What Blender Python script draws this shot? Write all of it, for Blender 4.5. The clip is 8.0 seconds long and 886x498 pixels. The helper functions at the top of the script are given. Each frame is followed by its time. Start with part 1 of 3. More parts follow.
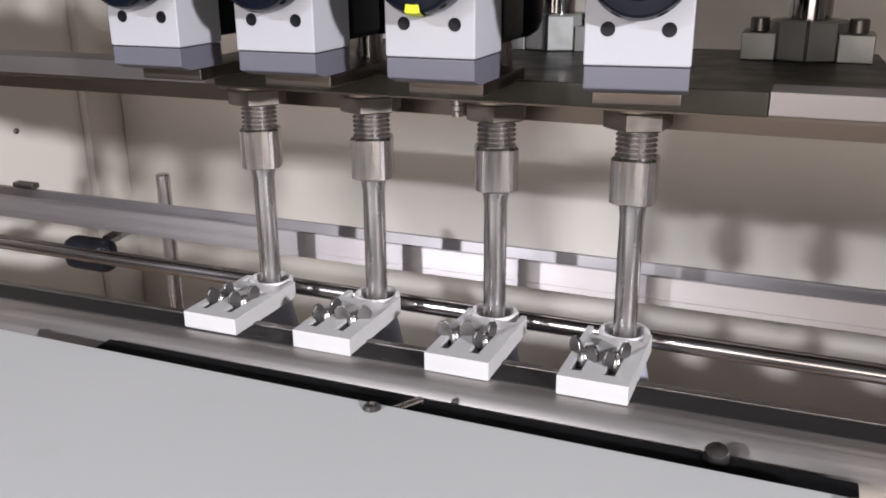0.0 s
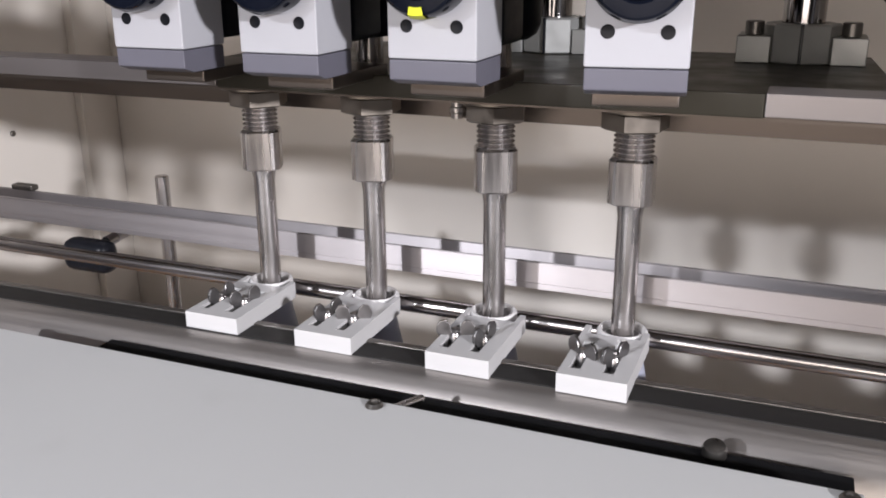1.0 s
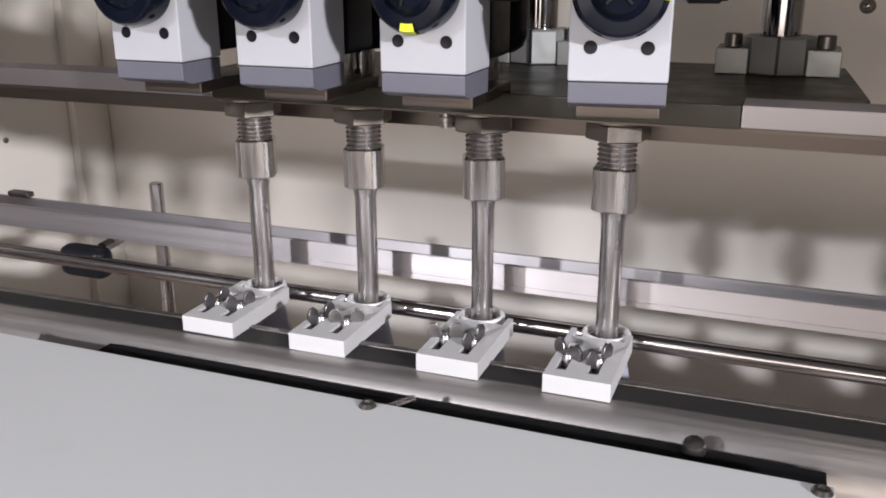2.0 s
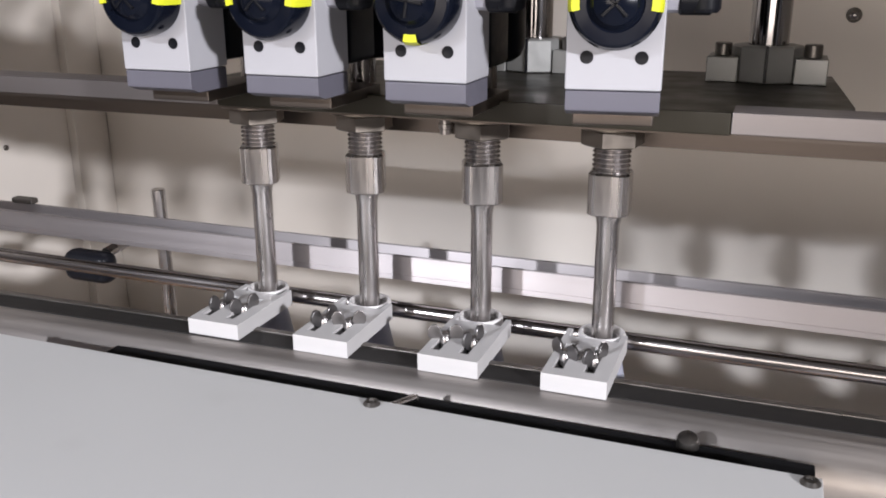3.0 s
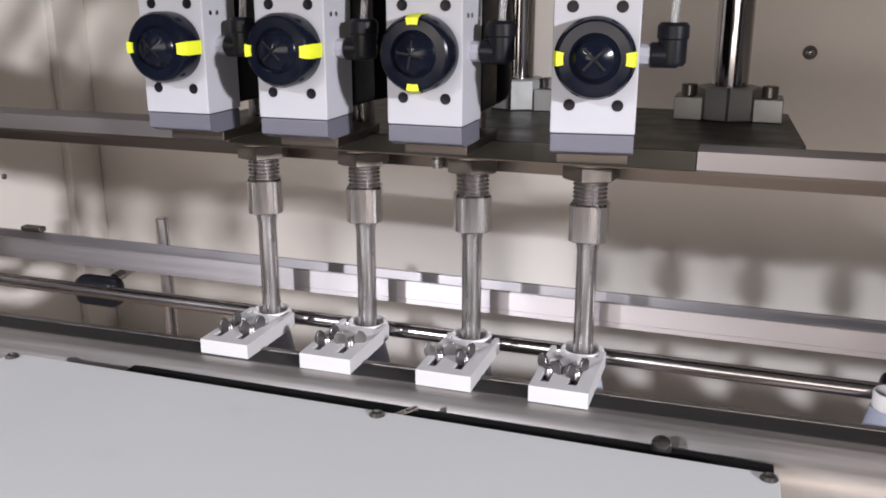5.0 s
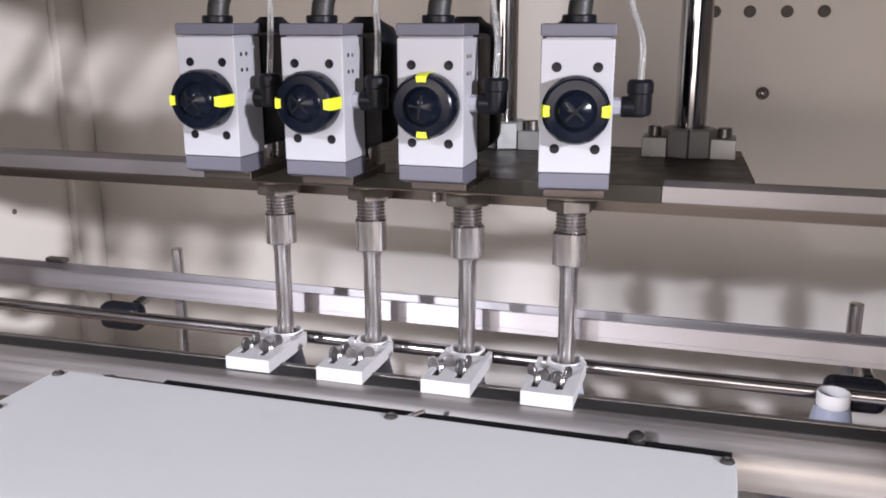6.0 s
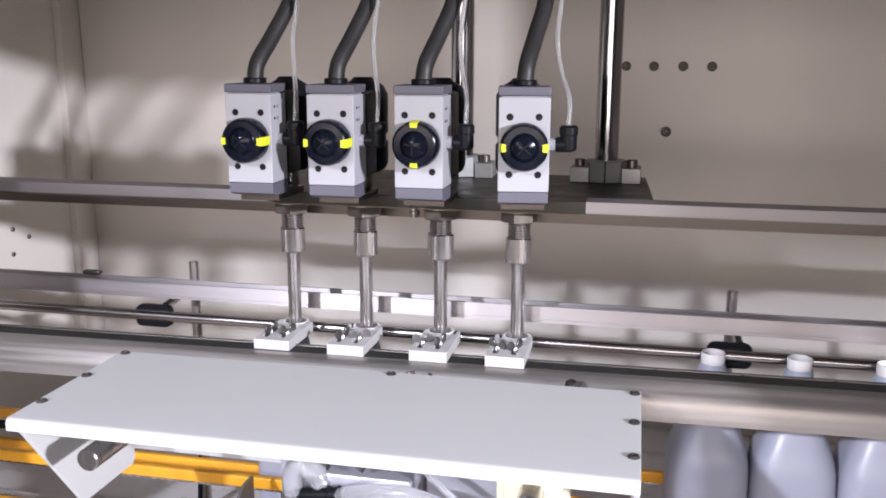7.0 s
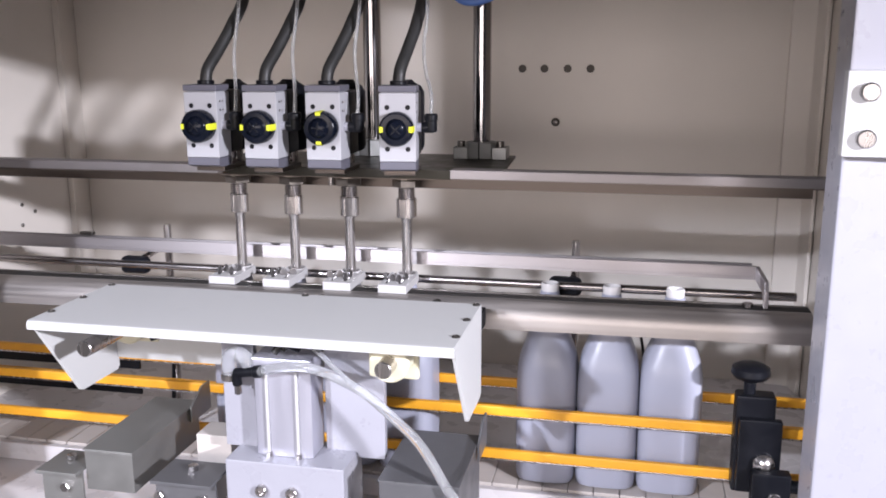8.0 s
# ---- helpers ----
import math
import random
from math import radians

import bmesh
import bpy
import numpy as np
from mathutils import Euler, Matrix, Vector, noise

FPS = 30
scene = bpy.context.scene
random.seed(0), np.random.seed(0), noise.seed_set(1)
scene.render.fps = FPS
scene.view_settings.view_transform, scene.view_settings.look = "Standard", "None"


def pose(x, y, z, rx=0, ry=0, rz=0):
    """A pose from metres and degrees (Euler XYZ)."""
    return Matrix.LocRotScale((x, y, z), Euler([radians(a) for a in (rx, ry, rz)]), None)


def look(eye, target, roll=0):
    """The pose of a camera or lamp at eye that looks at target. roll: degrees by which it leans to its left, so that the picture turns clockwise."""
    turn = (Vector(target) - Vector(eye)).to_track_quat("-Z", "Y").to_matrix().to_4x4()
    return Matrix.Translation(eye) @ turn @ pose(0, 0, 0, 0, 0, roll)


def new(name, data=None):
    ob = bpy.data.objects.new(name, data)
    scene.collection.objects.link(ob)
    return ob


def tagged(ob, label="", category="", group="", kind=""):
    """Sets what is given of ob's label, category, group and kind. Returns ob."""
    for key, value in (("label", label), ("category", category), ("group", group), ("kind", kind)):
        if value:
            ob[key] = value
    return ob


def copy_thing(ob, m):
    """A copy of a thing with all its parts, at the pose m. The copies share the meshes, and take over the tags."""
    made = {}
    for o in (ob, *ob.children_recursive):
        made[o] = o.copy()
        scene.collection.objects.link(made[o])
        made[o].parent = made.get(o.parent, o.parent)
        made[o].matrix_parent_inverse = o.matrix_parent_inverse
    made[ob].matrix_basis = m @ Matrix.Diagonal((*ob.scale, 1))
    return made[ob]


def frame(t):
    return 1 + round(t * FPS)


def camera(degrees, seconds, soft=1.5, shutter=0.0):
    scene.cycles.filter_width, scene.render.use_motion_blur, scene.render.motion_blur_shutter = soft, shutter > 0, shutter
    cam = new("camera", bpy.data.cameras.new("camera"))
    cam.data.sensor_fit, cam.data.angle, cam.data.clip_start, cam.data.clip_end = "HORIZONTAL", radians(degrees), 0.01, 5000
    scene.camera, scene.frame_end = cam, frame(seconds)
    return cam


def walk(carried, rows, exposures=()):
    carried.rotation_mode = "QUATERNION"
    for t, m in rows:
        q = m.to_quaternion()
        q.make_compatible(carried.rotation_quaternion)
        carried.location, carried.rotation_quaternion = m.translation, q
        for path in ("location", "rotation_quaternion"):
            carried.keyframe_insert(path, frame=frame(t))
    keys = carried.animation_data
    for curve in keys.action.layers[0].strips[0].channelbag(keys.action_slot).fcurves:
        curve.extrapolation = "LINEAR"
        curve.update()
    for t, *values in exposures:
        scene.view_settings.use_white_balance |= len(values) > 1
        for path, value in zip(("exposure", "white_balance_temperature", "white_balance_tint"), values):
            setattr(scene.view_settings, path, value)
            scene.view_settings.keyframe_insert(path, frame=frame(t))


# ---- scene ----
import collections
cam = camera(52.90, 8.0, soft=1.8)
PATH = [
    (0, (0.3646, -0.5384, 1.3983), (0.0027, 0.3371, 1.0783), -0.44),
    (0.5, (0.3637, -0.5418, 1.3983), (0.0058, 0.3362, 1.0803), -0.38),
    (1, (0.3625, -0.5466, 1.3981), (0.0081, 0.3335, 1.0820), -0.31),
    (1.5, (0.3661, -0.5540, 1.4018), (0.0183, 0.3293, 1.0874), -0.21),
    (3, (0.3688, -0.5818, 1.4083), (0.0342, 0.3099, 1.1035), -0.18),
    (3.5, (0.3694, -0.5879, 1.4109), (0.0386, 0.3067, 1.1104), -0.11),
    (4, (0.3693, -0.6013, 1.4156), (0.0434, 0.2967, 1.1200), -0.12),
    (4.5, (0.3699, -0.6219, 1.4224), (0.0550, 0.2824, 1.1342), 0.03),
    (6, (0.3780, -0.7314, 1.4503), (0.0987, 0.1956, 1.1997), -0.07),
    (6.5, (0.3747, -0.8438, 1.4677), (0.1377, 0.1023, 1.2470), 0.26),
    (7, (0.3949, -0.9761, 1.4765), (0.1874, -0.0213, 1.2635), 0.15),
    (7.5, (0.4756, -1.1220, 1.4890), (0.2741, -0.1646, 1.2822), 0.00),
    (8, (0.5993, -1.2818, 1.4871), (0.3954, -0.3263, 1.2740), -0.15),
]
walk(cam, [(t, look(eye, target, roll)) for t, eye, target, roll in PATH], exposures=[(0.0, 0.0, 6500, 10), (4.5, -0.02, 6480, 10), (6.0, 0.22, 6280, 13), (8.0, 0.14, 6200, 14)])

# All lengths below are millimetres; the level 0 is the top of the front rail, 1150 above the floor.
MM, LEVEL = 0.001, 1150.0
PITCH = 90.0


def place(x, y, z):
    return Vector((x * MM, y * MM, (z + LEVEL) * MM))


# ---- light ----
world = bpy.data.worlds.new("hall_light")
world.use_nodes = True
world.node_tree.nodes["Background"].inputs[0].default_value = (1.0, 0.93, 0.88, 1)
world.node_tree.nodes["Background"].inputs[1].default_value = 0.05
scene.world = world


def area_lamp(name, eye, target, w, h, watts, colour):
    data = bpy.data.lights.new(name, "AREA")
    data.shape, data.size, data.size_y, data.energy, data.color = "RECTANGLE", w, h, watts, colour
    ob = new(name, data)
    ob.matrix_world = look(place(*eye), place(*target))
    return tagged(ob, "bright unseen area lamp in the hall", "lamp", kind="structure")


area_lamp("hall_lamp", (-886, -2738, 1183), (150, 300, 0), 0.11, 0.08, 83, (0.94, 0.95, 1.03))
area_lamp("hall_lamp", (-280, -3300, 1350), (150, 300, 0), 0.12, 0.07, 17, (0.94, 0.95, 1.03))
area_lamp("hall_lamp", (2513, -1917, 815), (-500, 500, 0), 0.16, 0.1, 140, (0.97, 0.95, 1.0))
# broad unseen fill added to brighten the shaded rear wall, no known window
area_lamp("hall_fill_light", (100, -4600, 480), (0, 0, 60), 3.6, 1.2, 88, (1.0, 0.885, 0.81))


# ---- materials ----
def material(name, base, rough=0.5, metal=0.0, vary=0.06, scale=40.0, bump=0.0, stretch=(1, 1, 1), rough_vary=0.08, coat=0.0, transmission=0.0, fleck=0.0, ior=1.45, spec=0.5):
    """A surface whose colour and gloss vary at two scales, with fine relief."""
    m = bpy.data.materials.new(name)
    m.use_nodes = True
    nt = m.node_tree
    nd, ln = nt.nodes, nt.links
    b = nd["Principled BSDF"]
    b.inputs["Metallic"].default_value = metal
    b.inputs["Coat Weight"].default_value = coat
    b.inputs["Transmission Weight"].default_value = transmission
    b.inputs["IOR"].default_value = ior
    b.inputs["Specular IOR Level"].default_value = spec
    tc, mp = nd.new("ShaderNodeTexCoord"), nd.new("ShaderNodeMapping")
    mp.inputs["Scale"].default_value = stretch
    ln.new(tc.outputs["Object"], mp.inputs["Vector"])
    n1, n2 = nd.new("ShaderNodeTexNoise"), nd.new("ShaderNodeTexNoise")
    n1.inputs["Scale"].default_value, n1.inputs["Detail"].default_value = scale, 6
    n2.inputs["Scale"].default_value, n2.inputs["Detail"].default_value = scale * 0.12, 3
    for n in (n1, n2):
        ln.new(mp.outputs["Vector"], n.inputs["Vector"])
    mix = nd.new("ShaderNodeMath")
    mix.operation = "ADD"
    ln.new(n1.outputs["Fac"], mix.inputs[0])
    ln.new(n2.outputs["Fac"], mix.inputs[1])
    ramp = nd.new("ShaderNodeMapRange")
    ramp.inputs["From Min"].default_value, ramp.inputs["From Max"].default_value = 0.6, 1.4
    ramp.inputs["To Min"].default_value, ramp.inputs["To Max"].default_value = 1 - vary, 1 + vary
    ln.new(mix.outputs[0], ramp.inputs["Value"])
    info = nd.new("ShaderNodeObjectInfo")
    each = nd.new("ShaderNodeMapRange")
    each.inputs["To Min"].default_value, each.inputs["To Max"].default_value = 1 - vary * 0.4, 1 + vary * 0.4
    ln.new(info.outputs["Random"], each.inputs["Value"])
    prod = nd.new("ShaderNodeMath")
    prod.operation = "MULTIPLY"
    ln.new(ramp.outputs[0], prod.inputs[0])
    ln.new(each.outputs[0], prod.inputs[1])
    col = nd.new("ShaderNodeVectorMath")
    col.operation = "SCALE"
    col.inputs[0].default_value = base
    ln.new(prod.outputs[0], col.inputs["Scale"])
    last = col.outputs["Vector"]
    if fleck:
        n3, cut, over = nd.new("ShaderNodeTexNoise"), nd.new("ShaderNodeMapRange"), nd.new("ShaderNodeMix")
        n3.inputs["Scale"].default_value, n3.inputs["Detail"].default_value = scale * 3, 2
        ln.new(tc.outputs["Object"], n3.inputs["Vector"])
        cut.inputs["From Min"].default_value, cut.inputs["From Max"].default_value = 0.68, 0.76
        cut.inputs["To Max"].default_value = fleck
        ln.new(n3.outputs["Fac"], cut.inputs["Value"])
        over.data_type = "RGBA"
        ln.new(cut.outputs[0], over.inputs["Factor"])
        ln.new(last, over.inputs["A"])
        over.inputs["B"].default_value = (base[0] * 0.45, base[1] * 0.43, base[2] * 0.4, 1)
        last = over.outputs["Result"]
    ln.new(last, b.inputs["Base Color"])
    rr = nd.new("ShaderNodeMapRange")
    rr.inputs["From Min"].default_value, rr.inputs["From Max"].default_value = 0.3, 0.7
    rr.inputs["To Min"].default_value, rr.inputs["To Max"].default_value = max(0.02, rough - rough_vary), rough + rough_vary
    ln.new(n1.outputs["Fac"], rr.inputs["Value"])
    ln.new(rr.outputs[0], b.inputs["Roughness"])
    if bump:
        bp = nd.new("ShaderNodeBump")
        bp.inputs["Strength"].default_value, bp.inputs["Distance"].default_value = bump, 0.001
        ln.new(n1.outputs["Fac"], bp.inputs["Height"])
        ln.new(bp.outputs["Normal"], b.inputs["Normal"])
    return m


WALL = material("cream_painted_sheet", (0.69, 0.65, 0.60), 0.5, vary=0.05, scale=7, bump=0.05, spec=0.3)
LINER = material("dark_worn_strip", (0.02, 0.019, 0.0185), 0.5, 0.0, spec=0.16, vary=0.2, scale=60, stretch=(0.05, 1, 1), bump=0.1)
WINGS = material("grey_plated_steel", (0.28, 0.27, 0.27), 0.32, 1.0, vary=0.15, scale=90)
SATIN = material("satin_turned_steel", (0.50, 0.47, 0.455), 0.25, 1.0, vary=0.2, scale=150, stretch=(1, 1, 0.04), bump=0.12)
RUSTY = material("dark_recessed_metal", (0.055, 0.045, 0.035), 0.5, vary=0.2, scale=90)
# matt black that stands for the shade between cover and rail
GAP_SHADE = material("matt_black_gap_shade", (0.008, 0.008, 0.009), 0.8, vary=0.2, scale=60, spec=0.1)
ROD = material("ground_steel_rod", (0.36, 0.338, 0.332), 0.22, 1.0, vary=0.12, scale=70, stretch=(0.1, 1, 1))
DARKBOX = material("dark_painted_sheet", (0.085, 0.085, 0.09), 0.42, vary=0.12, scale=25, bump=0.05, fleck=0.2)
BED = material("white_enamelled_sheet", (0.62, 0.60, 0.61), 0.3, vary=0.05, scale=18, bump=0.04, fleck=0.2)
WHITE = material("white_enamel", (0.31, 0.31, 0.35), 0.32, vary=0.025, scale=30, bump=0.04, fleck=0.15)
COVER = material("white_satin_plastic", (0.63, 0.635, 0.63), 0.5, spec=0.2, vary=0.03, scale=5, bump=0.008, rough_vary=0.03, fleck=0.06)
nodes, links = COVER.node_tree.nodes, COVER.node_tree.links
surface = [n for n in nodes if n.type == "BSDF_PRINCIPLED"][0]
finish = [n for n in nodes if n.type == "OUTPUT_MATERIAL"][0]
glow_through, blend = nodes.new("ShaderNodeBsdfTranslucent"), nodes.new("ShaderNodeMixShader")
glow_through.inputs[0].default_value = (0.80, 0.79, 0.80, 1)
blend.inputs[0].default_value = 0.22
links.new(surface.outputs[0], blend.inputs[1])
links.new(glow_through.outputs[0], blend.inputs[2])
links.new(blend.outputs[0], finish.inputs["Surface"])
STEEL = material("turned_steel", (0.50, 0.475, 0.465), 0.25, 1.0, vary=0.10, scale=60, stretch=(1, 1, 0.08))
BRUSHED = material("brushed_steel_along", (0.46, 0.428, 0.408), 0.44, 1.0, vary=0.2, scale=130, stretch=(0.02, 1, 1), bump=0.12)
FLATBAR = material("dull_flat_bar", (0.24, 0.22, 0.216), 0.45, 0.8, vary=0.1, scale=90, stretch=(0.02, 1, 1), bump=0.1)
SHAFT = material("polished_dark_shaft", (0.33, 0.32, 0.32), 0.13, 1.0, vary=0.1, scale=60, stretch=(1, 1, 0.08))
ANGLE = material("bright_brushed_angle", (0.40, 0.375, 0.38), 0.46, 0.9, vary=0.07, scale=130, stretch=(0.02, 1, 1), bump=0.15)
for lined, amount in ((ANGLE, 0.85), (BRUSHED, 0.6), (FLATBAR, 0.7)):
    bsdf = [n for n in lined.node_tree.nodes if n.type == "BSDF_PRINCIPLED"][0]
    bsdf.inputs["Anisotropic"].default_value = amount
    grain = lined.node_tree.nodes.new("ShaderNodeTangent")
    grain.direction_type, grain.axis = "RADIAL", "X"
    lined.node_tree.links.new(grain.outputs[0], bsdf.inputs["Tangent"])
BROWNSTEEL = material("dull_brown_steel", (0.12, 0.102, 0.09), 0.4, 1.0, vary=0.15, scale=50, stretch=(0.1, 1, 1), bump=0.1)
PLATE = material("dark_oiled_steel_plate", (0.026, 0.023, 0.016), 0.4, 0.0, vary=0.15, scale=40, bump=0.05, spec=0.3)
ALU = material("cast_aluminium", (0.27, 0.275, 0.27), 0.42, 0.4, vary=0.1, scale=80, bump=0.2)
NUT = material("oily_brass_nut", (0.20, 0.176, 0.152), 0.4, 1.0, vary=0.2, scale=90, bump=0.15)
DARKSTEEL = material("dark_bolt_steel", (0.16, 0.15, 0.14), 0.35, 0.9, vary=0.2, scale=90)
VALVE = material("pale_grey_valve_paint", (0.37, 0.37, 0.395), 0.4, vary=0.03, scale=60, bump=0.06)
SLATE = material("slate_grey_plastic", (0.10, 0.098, 0.122), 0.45, vary=0.05, scale=60)
BLACK = material("black_plastic", (0.006, 0.0065, 0.009), 0.36, spec=0.2, vary=0.2, scale=60, bump=0.06)
GLOSSBLACK = material("glossy_blue_black_cap", (0.004, 0.0055, 0.011), 0.2, vary=0.2, scale=60, spec=0.22)
RUBBER = material("black_rubber_hose", (0.02, 0.02, 0.02), 0.5, vary=0.2, scale=80)
YELLOW = material("yellow_marker", (0.66, 0.70, 0.03), 0.45, vary=0.05, scale=60)
PLASTIC = material("white_printed_plastic", (0.46, 0.455, 0.455), 0.42, vary=0.03, scale=120, bump=0.25, stretch=(0.3, 0.3, 3))
ORANGE = material("orange_guide_plastic", (0.80, 0.38, 0.025), 0.38, vary=0.12, scale=35, fleck=0.1)
NECK = material("ivory_neck_plastic", (0.60, 0.585, 0.58), 0.4, vary=0.03, scale=60, bump=0.05)
BOTTLE = material("milky_bottle_plastic", (0.32, 0.333, 0.405), 0.36, vary=0.03, scale=25, bump=0.05)
GALV = material("grey_galvanised_sheet", (0.26, 0.26, 0.25), 0.45, 0.7, vary=0.12, scale=25, bump=0.06, fleck=0.2)
BELT = material("cream_conveyor_chain", (0.54, 0.50, 0.47), 0.5, vary=0.08, scale=40, bump=0.1)
IVORY = material("ivory_nylon", (0.74, 0.70, 0.52), 0.4, vary=0.05, scale=60)
CYLINDER = material("lilac_anodised_aluminium", (0.50, 0.50, 0.57), 0.35, 0.6, vary=0.05, scale=60, stretch=(1, 1, 0.1))
CLEAR = material("clear_hose", (0.86, 0.88, 0.90), 0.12, vary=0.02, scale=40, transmission=0.85, ior=1.3)
BLUE = material("blue_air_hose", (0.10, 0.20, 0.55), 0.35, vary=0.1, scale=40)
CONCRETE = material("grey_hall_floor", (0.16, 0.155, 0.15), 0.6, vary=0.15, scale=4, bump=0.1)
HALL = material("hall_wall_paint", (0.22, 0.215, 0.21), 0.7, vary=0.08, scale=3)


# ---- mesh helpers (millimetres) ----
def box(bm, x0, x1, y0, y1, z0, z1, bevel=0.0, segments=2):
    m = Matrix.LocRotScale(((x0 + x1) / 2, (y0 + y1) / 2, (z0 + z1) / 2), None, (x1 - x0, y1 - y0, z1 - z0))
    made = bmesh.ops.create_cube(bm, size=1, matrix=m)["verts"]
    if bevel:
        edges = list({e for v in made for e in v.link_edges})
        bmesh.ops.bevel(bm, geom=edges, offset=bevel, segments=segments, affect="EDGES", profile=0.5)
    return bm


def rod(bm, p0, p1, r, segments=24, r2=None, chamfer=0.0):
    """A round bar from p0 to p1, with an optional chamfer at both ends."""
    p0, p1 = Vector(p0), Vector(p1)
    way = (p1 - p0).normalized()
    q = way.to_track_quat("Z", "Y").to_matrix()
    length, r2 = (p1 - p0).length, r if r2 is None else r2
    rings = [(r, 0), (r2, length)] if not chamfer else [(r - chamfer, 0), (r, chamfer), (r2, length - chamfer), (r2 - chamfer, length)]
    return spin(bm, rings, segments, p0, q, True)


def spin(bm, rings, segments=32, base=(0, 0, 0), q=None, caps=False, turn=0.0):
    base, q = Vector(base), q or Matrix.Identity(3)
    loops = []
    for r, h in rings:
        loops.append([bm.verts.new(base + q @ Vector((r * math.cos(a), r * math.sin(a), h))) for a in (turn + 2 * math.pi * k / segments for k in range(segments))])
    for lo, hi in zip(loops, loops[1:]):
        for k in range(segments):
            bm.faces.new((lo[k], lo[(k + 1) % segments], hi[(k + 1) % segments], hi[k]))
    if caps:
        bm.faces.new(loops[0][::-1])
        bm.faces.new(loops[-1])
    return bm


def prism(bm, outline, axis, a, b, bevel=0.0):
    """An outline drawn in the plane across an axis, pushed from a to b. Outlines: x -> (y, z), y -> (x, z), z -> (x, y)."""
    def point(u, v, w):
        return {"x": (w, u, v), "y": (u, w, v), "z": (u, v, w)}[axis]
    lo = [bm.verts.new(point(u, v, a)) for u, v in outline]
    hi = [bm.verts.new(point(u, v, b)) for u, v in outline]
    faces = [bm.faces.new(lo), bm.faces.new(hi)]
    n = len(outline)
    for k in range(n):
        faces.append(bm.faces.new((lo[k], lo[(k + 1) % n], hi[(k + 1) % n], hi[k])))
    bmesh.ops.recalc_face_normals(bm, faces=faces)
    if bevel:
        edges = [e for e in {e for f in faces for e in f.edges} if e.calc_face_angle(0) > 0.6]
        bmesh.ops.bevel(bm, geom=edges, offset=bevel, segments=2, affect="EDGES", profile=0.5)
    return bm


def sweep(bm, points, r, segments=14):
    """A round hose through points, softened by a Catmull-Rom curve."""
    p = [Vector(v) for v in points]
    p = [2 * p[0] - p[1]] + p + [2 * p[-1] - p[-2]]
    line = []
    for k in range(1, len(p) - 2):
        for s in range(8):
            t = s / 8
            line.append(0.5 * (2 * p[k] + (p[k + 1] - p[k - 1]) * t + (2 * p[k - 1] - 5 * p[k] + 4 * p[k + 1] - p[k + 2]) * t * t + (3 * p[k] - p[k - 1] - 3 * p[k + 1] + p[k + 2]) * t ** 3))
    line.append(p[-2])
    loops = []
    for k, c in enumerate(line):
        way = (line[min(k + 1, len(line) - 1)] - line[max(k - 1, 0)]).normalized()
        side = way.cross(Vector((0.31, 0.2, 0.93))).normalized()
        up = side.cross(way)
        loops.append([bm.verts.new(c + r * (math.cos(a) * side + math.sin(a) * up)) for a in (2 * math.pi * j / segments for j in range(segments))])
    for lo, hi in zip(loops, loops[1:]):
        for j in range(segments):
            bm.faces.new((lo[j], lo[(j + 1) % segments], hi[(j + 1) % segments], hi[j]))
    bm.faces.new(loops[0][::-1])
    bm.faces.new(loops[-1])
    return bm


def mesh(name, bm, mat, angle=35):
    bmesh.ops.recalc_face_normals(bm, faces=bm.faces[:])
    bmesh.ops.scale(bm, vec=(MM, MM, MM), verts=bm.verts[:])
    data = bpy.data.meshes.new(name)
    bm.to_mesh(data)
    bm.free()
    data.polygons.foreach_set("use_smooth", [True] * len(data.polygons))
    data.set_sharp_from_angle(angle=radians(angle))
    # large flat faces keep their own direction beside narrow rounded edges
    around = collections.defaultdict(list)
    for p in data.polygons:
        for v in p.vertices:
            around[v].append((p.normal.copy(), p.area))
    limit, turned = math.cos(radians(angle)), []
    for p in data.polygons:
        for v in p.vertices:
            n = sum((q * a for q, a in around[v] if q.dot(p.normal) > limit), Vector())
            turned.append(n.normalized() if n.length > 0 else p.normal.copy())
    data.normals_split_custom_set(turned)
    data.materials.append(mat)
    return data


def part(name, bm, mat, parent, label="", angle=35):
    ob = new(name, mesh(name, bm, mat, angle))
    ob.parent = parent
    return tagged(ob, label)


def thing(name, at, label, category, group="", kind=""):
    ob = new(name)
    ob.empty_display_size = 0.02
    ob.location = place(*at)
    return tagged(ob, label, category, group, kind)


def solid(name, bm, mat, at, label, category, group="", kind="", angle=35):
    ob = new(name, mesh(name, bm, mat, angle))
    ob.location = place(*at)
    return tagged(ob, label, category, group, kind)


def B():
    return bmesh.new()


def at_pose(x, y, z, rz=0):
    p = place(x, y, z)
    return pose(p.x, p.y, p.z, 0, 0, rz)


# ---- the cabinet round the machine ----
def structure(name, bm, mat, label, category):
    return solid(name, bm, mat, (0, 0, 0), label, category, kind="structure")


WALL_Y, LEFT_X, RIGHT_X, FRONT_Y, TOP_Z = 575, -645, 885, -330, 560
back = structure("wall_back", box(B(), LEFT_X - 60, RIGHT_X + 60, WALL_Y, WALL_Y + 30, -LEVEL, TOP_Z), WALL, "cream painted sheet-metal rear panel of the cabinet", "wall")
side = structure("wall_left", box(B(), LEFT_X - 8, LEFT_X + 20, FRONT_Y, WALL_Y - 110, -LEVEL, TOP_Z), WALL, "cream painted sheet-metal side panel of the cabinet", "wall")
bm = B()
